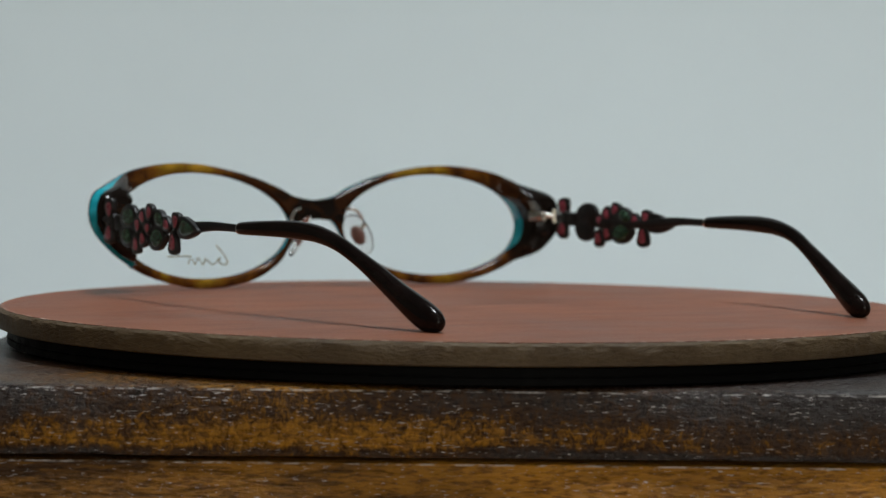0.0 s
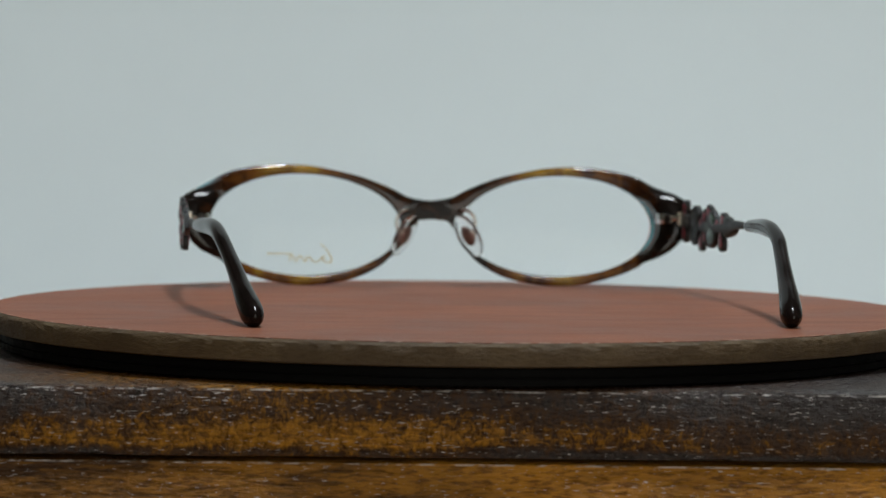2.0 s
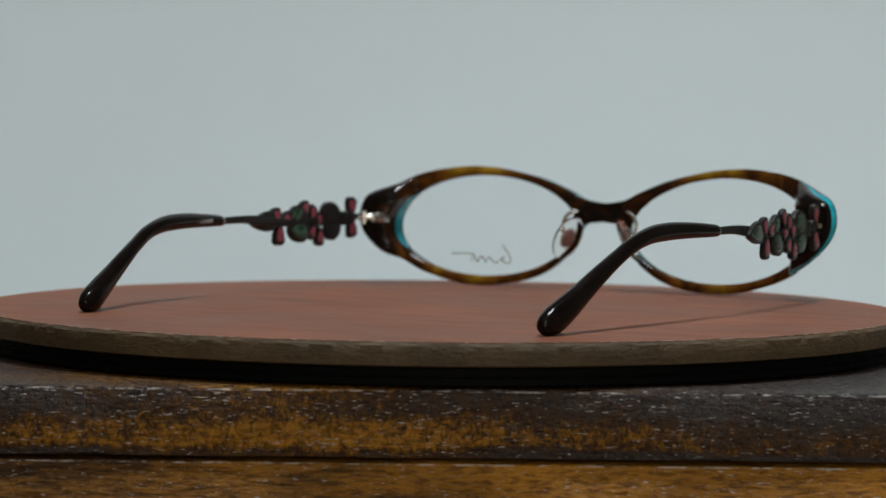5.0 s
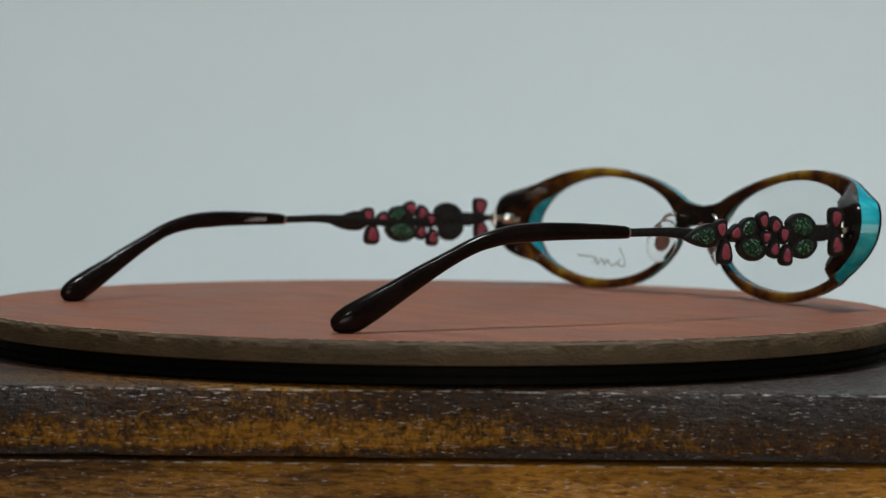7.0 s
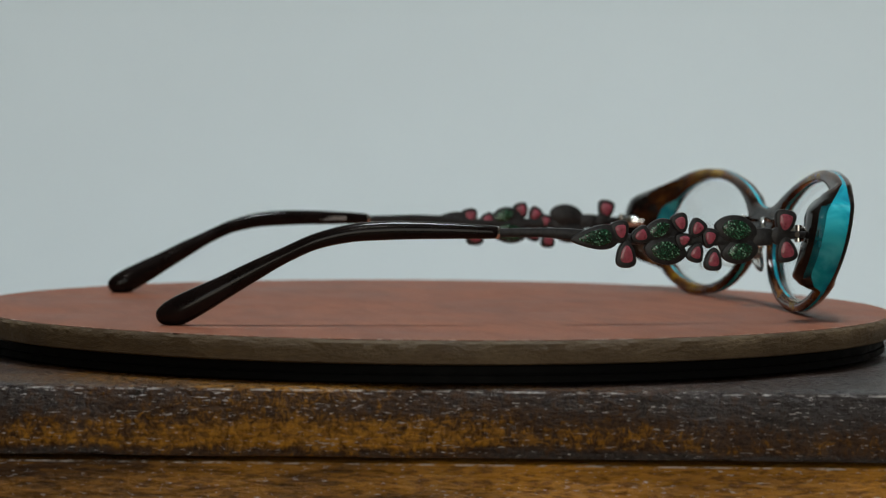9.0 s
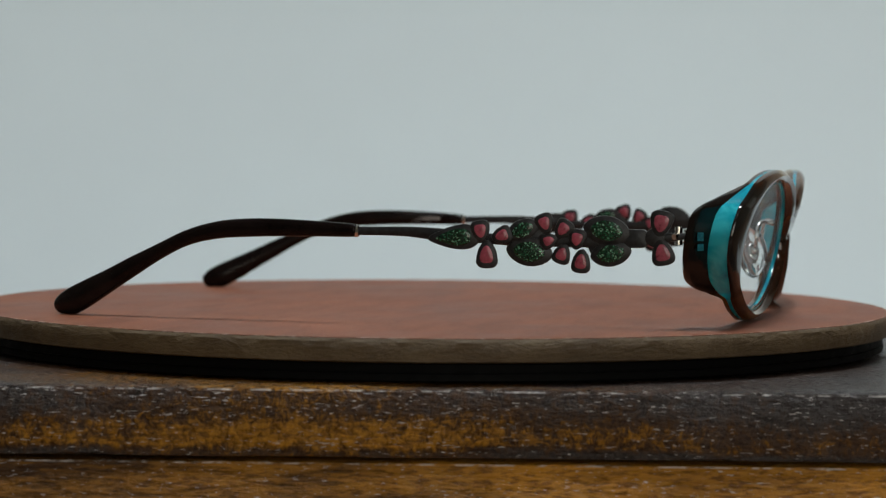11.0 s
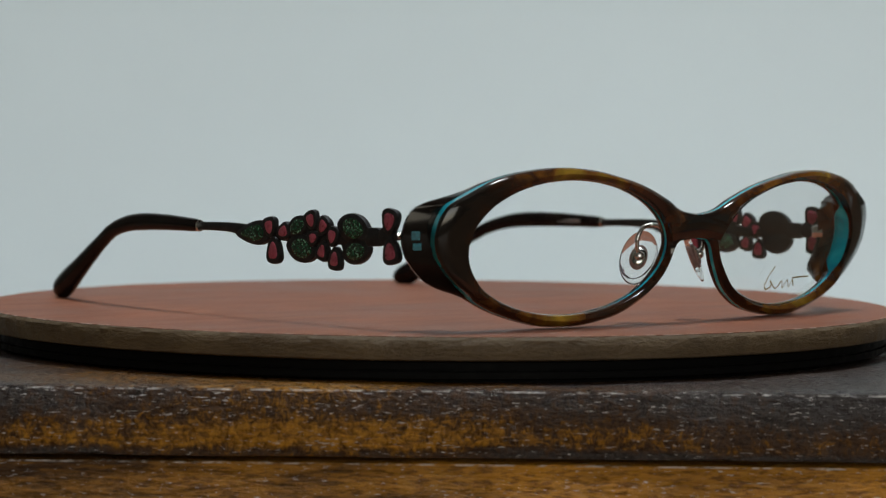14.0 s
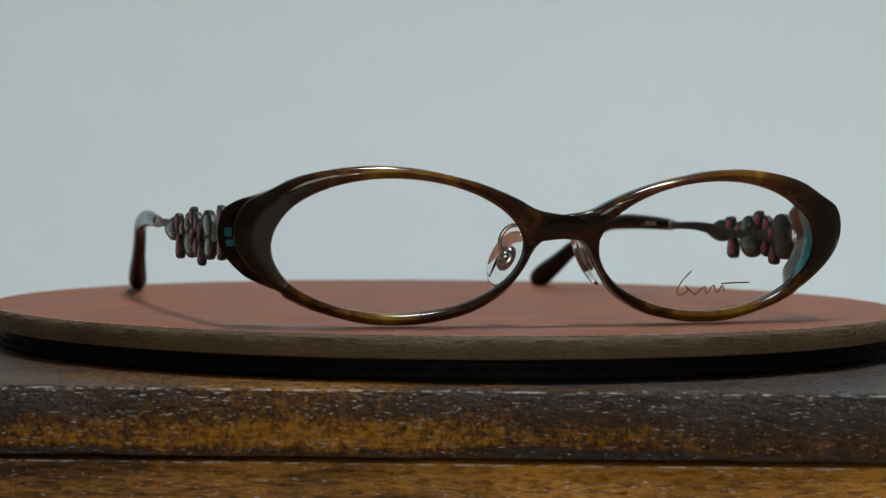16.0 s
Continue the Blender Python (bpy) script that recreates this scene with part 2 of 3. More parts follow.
def box(x0, x1, y0, y1, z0, z1, bevel=0.0, bm=None):
    bm = bm or bmesh.new()
    vs = [bm.verts.new((x, y, z)) for x in (x0, x1) for y in (y0, y1) for z in (z0, z1)]
    fs = [(0, 1, 3, 2), (4, 6, 7, 5), (0, 4, 5, 1), (2, 3, 7, 6), (0, 2, 6, 4), (1, 5, 7, 3)]
    new_faces = [bm.faces.new([vs[i] for i in f]) for f in fs]
    if bevel:
        edges = list({e for f in new_faces for e in f.edges})
        bmesh.ops.bevel(bm, geom=edges, offset=bevel, segments=3, affect="EDGES", profile=0.6)
    return bm


def lathe(profile, n=96, bm=None, wobble=None):
    """Turns (radius, z) points about the z axis; radius 0 closes the end."""
    bm = bm or bmesh.new()
    rings = []
    for j, (r, z) in enumerate(profile):
        if r == 0:
            rings.append([bm.verts.new((0, 0, z))])
            continue
        ring = []
        for i in range(n):
            a = 2 * math.pi * i / n
            dr, dz = wobble(a, j) if wobble else (0, 0)
            ring.append(bm.verts.new(((r + dr) * math.cos(a), (r + dr) * math.sin(a), z + dz)))
        rings.append(ring)
    for p, q in zip(rings, rings[1:]):
        for i in range(n):
            k = (i + 1) % n
            if len(p) == 1 and len(q) == 1:
                continue
            if len(p) == 1:
                bm.faces.new((p[0], q[i], q[k]))
            elif len(q) == 1:
                bm.faces.new((p[i], q[0], p[k]))
            else:
                bm.faces.new((p[i], q[i], q[k], p[k]))
    return bm


def smooth_path(points, steps):
    """A Catmull-Rom curve through points of any dimension."""
    pts = [np.array(p, float) for p in points]
    pts = [2 * pts[0] - pts[1]] + pts + [2 * pts[-1] - pts[-2]]
    out = []
    for i in range(1, len(pts) - 2):
        a, b, c, d = pts[i - 1:i + 3]
        for s in range(steps):
            u = s / steps
            out.append(0.5 * (2 * b + (c - a) * u + (2 * a - 5 * b + 4 * c - d) * u * u + (3 * b - a - 3 * c + d) * u ** 3))
    out.append(pts[-2])
    return out


def sweep(rows, steps=6, n=16, bm=None, squareness=1.0):
    """A tube along rows of (x, y, z, half_width, half_height) in mm, with closed round ends."""
    bm = bm or bmesh.new()
    path = smooth_path(rows, steps)
    rings = []
    up0 = Vector((0, 0, 1))
    for i, p in enumerate(path):
        a, b = path[max(0, i - 1)], path[min(len(path) - 1, i + 1)]
        d = Vector((b - a)[:3]).normalized()
        side = d.cross(up0)
        if side.length < 0.1:
            side = d.cross(Vector((1, 0, 0)))
        side.normalize()
        up = side.cross(d).normalized()
        ring = []
        for k in range(n):
            t = 2 * math.pi * k / n
            c, s = math.cos(t), math.sin(t)
            c = math.copysign(abs(c) ** squareness, c)
            s = math.copysign(abs(s) ** squareness, s)
            v = Vector(p[:3]) + side * c * float(p[3]) + up * s * float(p[4])
            ring.append(bm.verts.new(v * MM))
        rings.append(ring)
    for p, q in zip(rings, rings[1:]):
        for k in range(n):
            bm.faces.new((p[k], p[(k + 1) % n], q[(k + 1) % n], q[k]))
    bm.faces.new(rings[0][::-1])
    bm.faces.new(rings[-1])
    return bm


def blob(centre, radii, n=14, m=9, turn=None, bm=None):
    """An ellipsoid in mm."""
    bm = bm or bmesh.new()
    turn = turn or Matrix.Identity(3)
    rings = []
    for j in range(m + 1):
        t = math.pi * j / m
        if j in (0, m):
            rings.append([bm.verts.new((Vector(centre) + turn @ Vector((0, 0, radii[2] * math.cos(t)))) * MM)])
        else:
            rings.append([bm.verts.new((Vector(centre) + turn @ Vector((radii[0] * math.sin(t) * math.cos(2 * math.pi * i / n), radii[1] * math.sin(t) * math.sin(2 * math.pi * i / n), radii[2] * math.cos(t)))) * MM) for i in range(n)])
    for p, q in zip(rings, rings[1:]):
        for i in range(n):
            k = (i + 1) % n
            if len(p) == 1:
                bm.faces.new((p[0], q[i], q[k]))
            elif len(q) == 1:
                bm.faces.new((p[i], q[0], p[k]))
            else:
                bm.faces.new((p[i], q[i], q[k], p[k]))
    return bm


# ---------------------------------------------------------------- the room


def room():
    w = 0.12
    thing("floor", box(X0 - w, X1 + w, Y0 - w, Y1 + w, FLOOR - 0.1, FLOOR), FLOORM, "brown wooden floor of the room", "floor", "structure")
    thing("ceiling", box(X0 - w, X1 + w, Y0 - w, Y1 + w, CEIL, CEIL + 0.1), CEILP, "plain white painted ceiling", "ceiling", "structure")
    thing("wall_north", box(X0 - w, X1 + w, Y1, Y1 + w, FLOOR, CEIL), WALL, "plain pale grey wall behind the turntable", "wall", "structure")
    thing("wall_west", box(X0 - w, X0, Y0, Y1, FLOOR, CEIL), DIM, "plain grey-brown wall", "wall", "structure")
    thing("wall_east", box(X1, X1 + w, Y0, Y1, FLOOR, CEIL), DIM, "plain grey-brown wall", "wall", "structure")
    bm = bmesh.new()
    # opening added behind the fill light, out of view
    a, b, c, d = -0.15, 1.15, -0.2, 0.9
    for x in ((X0 - w, a, FLOOR, CEIL), (b, X1 + w, FLOOR, CEIL), (a, b, FLOOR, c), (a, b, d, CEIL)):
        box(x[0], x[1], Y0 - w, Y0, x[2], x[3], 0, bm)
    thing("wall_south", bm, DIM, "plain grey-brown wall, unseen, with an opening added for the fill light", "wall", "structure")


def paper_sweep():
    """A sheet of pale paper that lies on the table and curves up behind the chest."""
    bm = bmesh.new()
    r, y0, z0, t = 0.36, 0.30, CHEST_BOTTOM + 0.0005, 0.0006
    line = [(0.14, 0.0, 0.0)] + [(y0 + r * math.sin(a), r * (1 - math.cos(a)), a) for a in (math.pi / 2 * i / 48 for i in range(49))] + [(y0 + r, 0.95, math.pi / 2)]
    rings = []
    for y, z, a in line:
        ny, nz = -math.sin(a), math.cos(a)
        rings.append([bm.verts.new((x, y + ny * d, z0 + z + nz * d)) for x, d in ((-0.45, 0), (0.45, 0), (0.45, t), (-0.45, t))])
    for p, q in zip(rings, rings[1:]):
        for j in range(4):
            bm.faces.new((p[j], p[(j + 1) % 4], q[(j + 1) % 4], q[j]))
    bm.faces.new(rings[0][::-1])
    bm.faces.new(rings[-1])
    tagged(thing("paper_backdrop", bm, PAPER, "plain pale grey-blue paper sweep behind the chest", "backdrop", "structure"))


def table():
    top = tagged(new("table"), "brown wooden table under the small wooden chest", "table")
    z = CHEST_BOTTOM
    part("tabletop", box(-0.8, 0.8, -0.40, 0.85, z - 0.03, z, 0.003), TABLEM, top)
    for x in (-0.75, 0.75):
        for y in (-0.35, 0.80):
            part("leg", box(x - 0.025, x + 0.025, y - 0.025, y + 0.025, FLOOR, z - 0.03, 0.003), TABLEM, top)


def ceiling_lamp():
    """A round lamp over the turntable and a small spot over the camera."""
    lamp = tagged(new("ceiling_lamp"), "small round white ceiling lamp", "lamp")
    lamp.location = (0.17, -0.06, CEIL)
    spot = tagged(new("ceiling_spot"), "very small round white ceiling spot lamp", "lamp")
    spot.location = (0.3, -1.45, CEIL)
    part("lamp_body", lathe([(0, 0), (0.05, 0), (0.052, -0.04), (0.045, -0.042), (0, -0.042)], 48), CEILP, spot)
    part("diffuser", lathe([(0, -0.044), (0.042, -0.044), (0.042, -0.055), (0.03, -0.065), (0, -0.068)], 48), GLOW, spot, "glowing white diffuser")
    part("lamp_body", lathe([(0, 0), (0.09, 0), (0.092, -0.05), (0.08, -0.052), (0, -0.052)], 48), CEILP, lamp)
    part("diffuser", lathe([(0, -0.054), (0.072, -0.054), (0.072, -0.066), (0.06, -0.078), (0, -0.082)], 48), GLOW, lamp, "glowing white diffuser")


# ---------------------------------------------------------------- the wooden chest
SLAB_TOP, CHEST_BOTTOM = -0.00875, -0.085
CX0, CX1, CY0, CY1 = -0.1000, 0.106, -0.1035, 0.0985


def uneven_board(x0, x1, y0, y1, z0, z1, seed, amp):
    """A board whose long front edges are rounded and slightly worn."""
    n = 110
    bm = bmesh.new()
    prof = [(0, z0 + 0.0006), (0.0003, z0 + 0.0001), (0.0012, z0), (y1 - y0, z0), (y1 - y0, z1), (0.0014, z1), (0.0005, z1 - 0.00025), (0, z1 - 0.0011)]
    rings = []
    for i in range(n + 1):
        x = x0 + (x1 - x0) * i / n
        ring = []
        for j, (dy, z) in enumerate(prof):
            k = noise.noise(Vector((x * 55, j * 3.1, seed))) * amp + noise.noise(Vector((x * 320, j * 5.7, seed + 9))) * amp * 0.35
            front = dy < 0.002
            ring.append(bm.verts.new((x, y0 + dy + (k if front else 0), z + (k * 0.7 if front else 0))))
        rings.append(ring)
    m = len(prof)
    for p, q in zip(rings, rings[1:]):
        for j in range(m):
            bm.faces.new((p[j], p[(j + 1) % m], q[(j + 1) % m], q[j]))
    bm.faces.new(rings[0][::-1])
    bm.faces.new(rings[-1])
    return bm


def chest():
    c = tagged(new("wooden_chest"), "small dark walnut chest under the turntable, lacquered and worn", "chest")
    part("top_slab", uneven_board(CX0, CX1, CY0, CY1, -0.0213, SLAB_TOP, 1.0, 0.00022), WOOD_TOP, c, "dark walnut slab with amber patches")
    part("drawer_front", uneven_board(CX0, CX1, CY0 + 0.0004, CY0 + 0.012, -0.0800, -0.0221, 4.0, 0.0002), WOOD_LOW, c, "amber brown drawer front")
    part("side_panel", box(CX0 + 0.001, CX0 + 0.011, CY0 + 0.0135, CY1 - 0.001, -0.0800, -0.0215, 0.0005), WOOD_LOW, c)
    part("side_panel", box(CX1 - 0.011, CX1 - 0.001, CY0 + 0.0135, CY1 - 0.001, -0.0800, -0.0215, 0.0005), WOOD_LOW, c)
    part("back_panel", box(CX0 + 0.0115, CX1 - 0.0115, CY1 - 0.010, CY1 - 0.001, -0.0800, -0.0215, 0.0005), WOOD_LOW, c)
    part("bottom_panel", box(CX0, CX1, CY0, CY1, CHEST_BOTTOM, -0.0802, 0.0006), WOOD_LOW, c)


# ---------------------------------------------------------------- the turntable
R = 0.10215
AXIS = 0.0013                        # the axle stands a little beside the middle of the chest
DISC = Vector((-0.00035, -0.00533, 0.0))     # the board sits a little off the axis


def turntable_base():
    return thing("bearing_plate", lathe([(0, -0.0074), (0.0905, -0.0074), (0.092, -0.0078), (0.092, SLAB_TOP), (0, SLAB_TOP)], 128), BLACK,
                 "low black plastic bearing plate under the turntable", "bearing plate")


def turntable():
    t = tagged(new("turntable"), "round turntable with a brick-red painted board on black plastic", "turntable")

    def rough(a, j):
        if j in (1, 2, 3, 4, 5):
            u = Vector((math.cos(a), math.sin(a), j * 0.15))
            k = noise.noise(u * 38) * 0.00022 + noise.noise(u * 120) * 0.00020
            chip = max(0.0, noise.noise(u * 24 + Vector((7, 3, 1))) - 0.30) * 0.0004 if j <= 2 else 0.0
            return k * (1.0 if j < 5 else 0.3) - chip, (-chip * 0.5 if j == 1 else k * 0.25)
        return 0, 0

    part("board", lathe([(R - 0.0013, -0.00008), (R - 0.0006, -0.0002), (R - 0.0001, -0.0007), (R, -0.0018), (R, -0.0030), (R - 0.0002, -0.0042), (R - 0.0009, -0.0045), (0, -0.0045)], 720, None, rough),
         EDGE, t, "bare brown board edge, chipped and crumbly")

    def lip(a, j):
        u = Vector((math.cos(a), math.sin(a), 0.3))
        return (noise.noise(u * 45) * 0.00035 + noise.noise(u * 140) * 0.0002, 0) if j == 2 else (0, 0)
    part("painted_top", lathe([(0, 0), (R - 0.004, 0), (R - 0.0009, -0.00004), (R - 0.0014, -0.0004), (0, -0.0004)], 720, None, lip), RED, t, "brick-red painted top, faintly streaked")
    part("platter", lathe([(0, -0.0046), (0.0992, -0.0046), (0.0998, -0.0049), (0.0998, -0.0062), (0.0995, -0.0063), (0.0995, -0.0065), (0.1000, -0.0066), (0.1000, -0.0078), (0.0994, -0.0081), (0.0965, -0.0081), (0.0965, -0.0072), (0, -0.0072)], 256), BLACK, t, "black plastic platter with a groove")
    for ob in t.children_recursive:
        ob.location = DISC
    return t


# ---------------------------------------------------------------- the glasses
OFF = 5.1                            # the glasses stand a little beside the turntable's axis, mm
LC = (31.9, 15.45)                    # lens centre in the plane of the front
OUTLINE = [(0, 21.6), (5.6, 22.6), (10.2, 24.8), (17.0, 27.4), (24.3, 29.2), (31.5, 30.4), (40.0, 30.6), (50.2, 29.0), (59.0, 25.5), (63.6, 22.9), (65.0, 18.2), (63.6, 13.7),
           (59.2, 9.2), (52.8, 5.6), (47.2, 3.1), (39.0, 0.85), (33.0, 0.3), (26.0, 0.7), (18.0, 2.6), (11.4, 6.5), (7.6, 11.5), (5.5, 15.3), (3.2, 16.9), (0, 17.0)]


def step(a, b, x):
    u = min(1, max(0, (x - a) / (b - a)))
    return u * u * (3 - 2 * u)


def front_y(x, z):
    """The front's curved face: wrapped round the head, leaning, and set slightly askew."""
    return 76.1 - 0.0018 * x * x + 0.2 * (z - 17.5) - 0.027 * x


def opening(a):
    c, s = math.cos(a), math.sin(a)
    return LC[0] + 24.3 * c, LC[1] + 12.8 * s + 1.0 * c * max(0.0, 0.35 + 0.65 * s)


def outline_polar():
    pts = smooth_path(OUTLINE, 10)
    return [(float(p[0]), float(p[1])) for p in pts]


def frame_rings(n=150):
    """Pairs of inner and outer points round one lens, from the bridge's top round to its underside."""
    out = outline_polar()
    pairs = []
    for x, z in out + [(0, 17.0 + (21.6 - 17.0) * k / 6) for k in range(1, 6)]:
        a = math.atan2((z - LC[1]) / 12.8, (x - LC[0]) / 24.3)
        pairs.append((opening(a), (x, z)))
    return pairs


def thick(x, z):
    return 3.6 + 6.2 * step(52.2, 55.2, abs(x)) * step(3, 10, z) * (1 - step(22.0, 29.5, z))


def side_inset(d):
    """How far the end piece's side stands in at depth d: a notch with turquoise before it and the dark block behind."""
    for (d0, s0), (d1, s1) in zip(NOTCH, NOTCH[1:]):
        if d <= d1:
            return s0 + (s1 - s0) * (d - d0) / (d1 - d0)
    return NOTCH[-1][1]


NOTCH = [(-1.0, 1.5), (0.0, 1.6), (0.9, 1.9), (4.8, 4.5), (8.0, 0.6), (9.0, 0.5), (10.5, 1.3)]


def layer(kind):
    """One sheet of the laminated front: front, middle or back."""
    bm = bmesh.new()
    for sign in (1, -1):
        rings = []
        for (ix, iz), (ox, oz) in frame_rings():
            w = math.hypot(ox - ix, oz - iz)
            seam = ox < 0.01
            ring = []
            if kind == "front":
                prof = [(0.0, 1), (0.05, 0.45), (min(0.25, 0.5 / w), 0.12), (0.5, -0.22), (1 - min(0.2, 0.6 / w), 0.12), (0.99, 0.55), (1, 1)]
            elif kind == "middle":
                lip = min(0.09, 0.25 / w)
                prof = [(lip, 0), (lip * 0.9, 0.5), (lip, 0.97), (lip + 0.02, 1), (0.5, 1), (0.985, 1), (0.995, 0.5), (0.985, 0)]
            else:
                prof = [(0.0, 0), (0.04, 0.6), (min(0.16, 0.5 / w), 0.95), (min(0.25, 0.9 / w), 1.0), (0.38, 1.04), (0.5, 1.06), (0.75, 1.02), (1 - min(0.2, 0.6 / w), 0.92), (0.995, 0.67), (1, 0)]
            bare = 0.03 * step(56, 62, ox) * step(10, 14, oz) * (1 - step(23.5, 27, oz)) if kind == "back" else 0.0
            for u, v in prof:
                u = bare + (1 - bare) * u
                if seam:
                    v = min(1, max(0, v)) if 0.03 < u < 0.9 else v
                    if u > 0.9:
                        u = 1.0
                        if kind == "front" and v < 1:
                            v = 0.0
                        if kind == "back" and v > 0:
                            v = 1.0
                x, z = ix + (ox - ix) * u, iz + (oz - iz) * u
                total = thick(x, z)
                big = (total - 3.6) / 6.2
                f, b = 1.65 - 0.75 * big, 1.2 + 3.8 * big
                d0, d1 = {"front": (0, f), "middle": (f, total - b), "back": (total - b, total)}[kind]
                d = d0 + (d1 - d0) * v
                if kind == "front":
                    d += 0.8 * (1 - step(4, 10, x)) * min(1.0, ((z - 19.5) / 2.6) ** 2) * (1 - v)
                ring.append(bm.verts.new(Vector((OFF + sign * (x - big * side_inset(d) * u), front_y(sign * x, z) - d, z)) * MM))
            rings.append(ring)
        m = len(rings[0])
        for p, q in zip(rings, rings[1:] + rings[:1]):
            for j in range(m):
                vs = (p[j], p[(j + 1) % m], q[(j + 1) % m], q[j])
                if len(set(v.co.to_tuple(8) for v in vs)) == 4:
                    f = bm.faces.new(vs)
    bmesh.ops.remove_doubles(bm, verts=bm.verts, dist=2e-6)
    inner = [f for f in bm.faces if all(abs(v.co.x - OFF * MM) < 1e-6 for v in f.verts)]
    bmesh.ops.delete(bm, geom=inner, context="FACES")
    return bm


def lens_sheet(sign):
    """A thin curved lens seated in the rim's groove."""
    bm = bmesh.new()
    n, m = 64, 8
    sides = []
    for d in (1.3, 2.3):
        rings = []
        for j in range(m + 1):
            u = 1.02 * j / m
            if j == 0:
                x, z = LC
                rings.append([bm.verts.new(Vector((OFF + sign * x, front_y(sign * x, z) - d, z)) * MM)])
                continue
            ring = []
            for i in range(n):
                x, z = opening(2 * math.pi * i / n)
                x, z = LC[0] + (x - LC[0]) * u, LC[1] + (z - LC[1]) * u
                ring.append(bm.verts.new(Vector((OFF + sign * x, front_y(sign * x, z) - d, z)) * MM))
            rings.append(ring)
        for p, q in zip(rings, rings[1:]):
            for i in range(n):
                k = (i + 1) % n
                bm.faces.new((p[0], q[i], q[k]) if len(p) == 1 else (p[i], q[i], q[k], p[k]))
        sides.append(rings[-1])
    for i in range(n):
        k = (i + 1) % n
        bm.faces.new((sides[0][i], sides[1][i], sides[1][k], sides[0][k]))
    return bm


def ribbon(points, width, place):
    """A flat stroke through 2D points, laid on a surface by place(u, v)."""
    bm = bmesh.new()
    path = smooth_path(points, 8)
    prev = None
    for i, p in enumerate(path):
        a, b = path[max(0, i - 1)], path[min(len(path) - 1, i + 1)]
        d = b - a
        d = d / (np.linalg.norm(d) + 1e-9)
        nrm = np.array((-d[1], d[0])) * width / 2
        pair = [bm.verts.new(Vector(place(*(p + s * nrm))) * MM) for s in (1, -1)]
        if prev:
            bm.faces.new((prev[0], prev[1], pair[1], pair[0]))
        prev = pair
    return bm


def shape(kind, n=28):
    """Outlines of unit size, pointing along +u: petal, leaf, disc, square."""
    pts = []
    for i in range(n):
        a = 2 * math.pi * i / n
        c, s = math.cos(a), math.sin(a)
        if kind == "petal":
            pts.append((math.copysign(abs(c) ** 0.8, c), math.copysign(abs(s) ** 0.8, s) * (0.80 + 0.34 * c)))
        elif kind == "leaf":
            u = c
            pts.append((u * 1.0, 0.62 * math.copysign(abs(s) ** 1.25, s)))
        elif kind == "drop":
            k = 0.5 * (1 - c)
            pts.append((c, s * (0.35 + 0.65 * k) * 0.78))
        elif kind == "square":
            pts.append((math.copysign(abs(c) ** 0.4, c), math.copysign(abs(s) ** 0.4, s)))
        else:
            pts.append((c, s))
    return pts


def plate(kind, y, z, size, turn, x_mid, half, place, grow=0.0, stretch=1.0):
    """A rounded flat plate in the temple's plane."""
    c, s = math.cos(radians(turn)), math.sin(radians(turn))
    bm = bmesh.new()
    rings = []
    lay = [(-half, 0.72), (-half * 0.9, 0.9), (-half * 0.4, 1.0), (half * 0.4, 1.0), (half * 0.9, 0.9), (half, 0.72)]
    pts = shape(kind)
    for dx, k in lay:
        ring = []
        for u, v in pts:
            edge = size + grow - 0.9 * (1 - k)
            uu, vv = u * edge * stretch, v * edge
            ring.append(bm.verts.new(Vector(place(x_mid + dx, y + uu * c - vv * s, z + uu * s + vv * c)) * MM))
        rings.append(ring)
    n = len(pts)
    for p, q in zip(rings, rings[1:]):
        for i in range(n):
            bm.faces.new((p[i], p[(i + 1) % n], q[(i + 1) % n], q[i]))
    bm.faces.new(rings[0][::-1])
    bm.faces.new(rings[-1])
    return bm


def stone(kind, y, z, size, turn, x_face, rise, place, stretch=1.0):
    """A low domed enamel filling that stands on a plate's face."""
    c, s = math.cos(radians(turn)), math.sin(radians(turn))
    bm = bmesh.new()
    pts = shape(kind)
    rings = []
    for k, h in ((1.0, -0.15), (0.96, 0.35), (0.75, 0.8), (0.4, 1.0)):
        rings.append([bm.verts.new(Vector(place(x_face + rise * h, y + (u * c * stretch - v * s) * size * k, z + (u * s * stretch + v * c) * size * k)) * MM) for u, v in pts])
    n = len(pts)
    for p, q in zip(rings, rings[1:]):
        for i in range(n):
            bm.faces.new((p[i], p[(i + 1) % n], q[(i + 1) % n], q[i]))
    bm.faces.new(rings[-1])
    bm.faces.new(rings[0][::-1])
    return bm


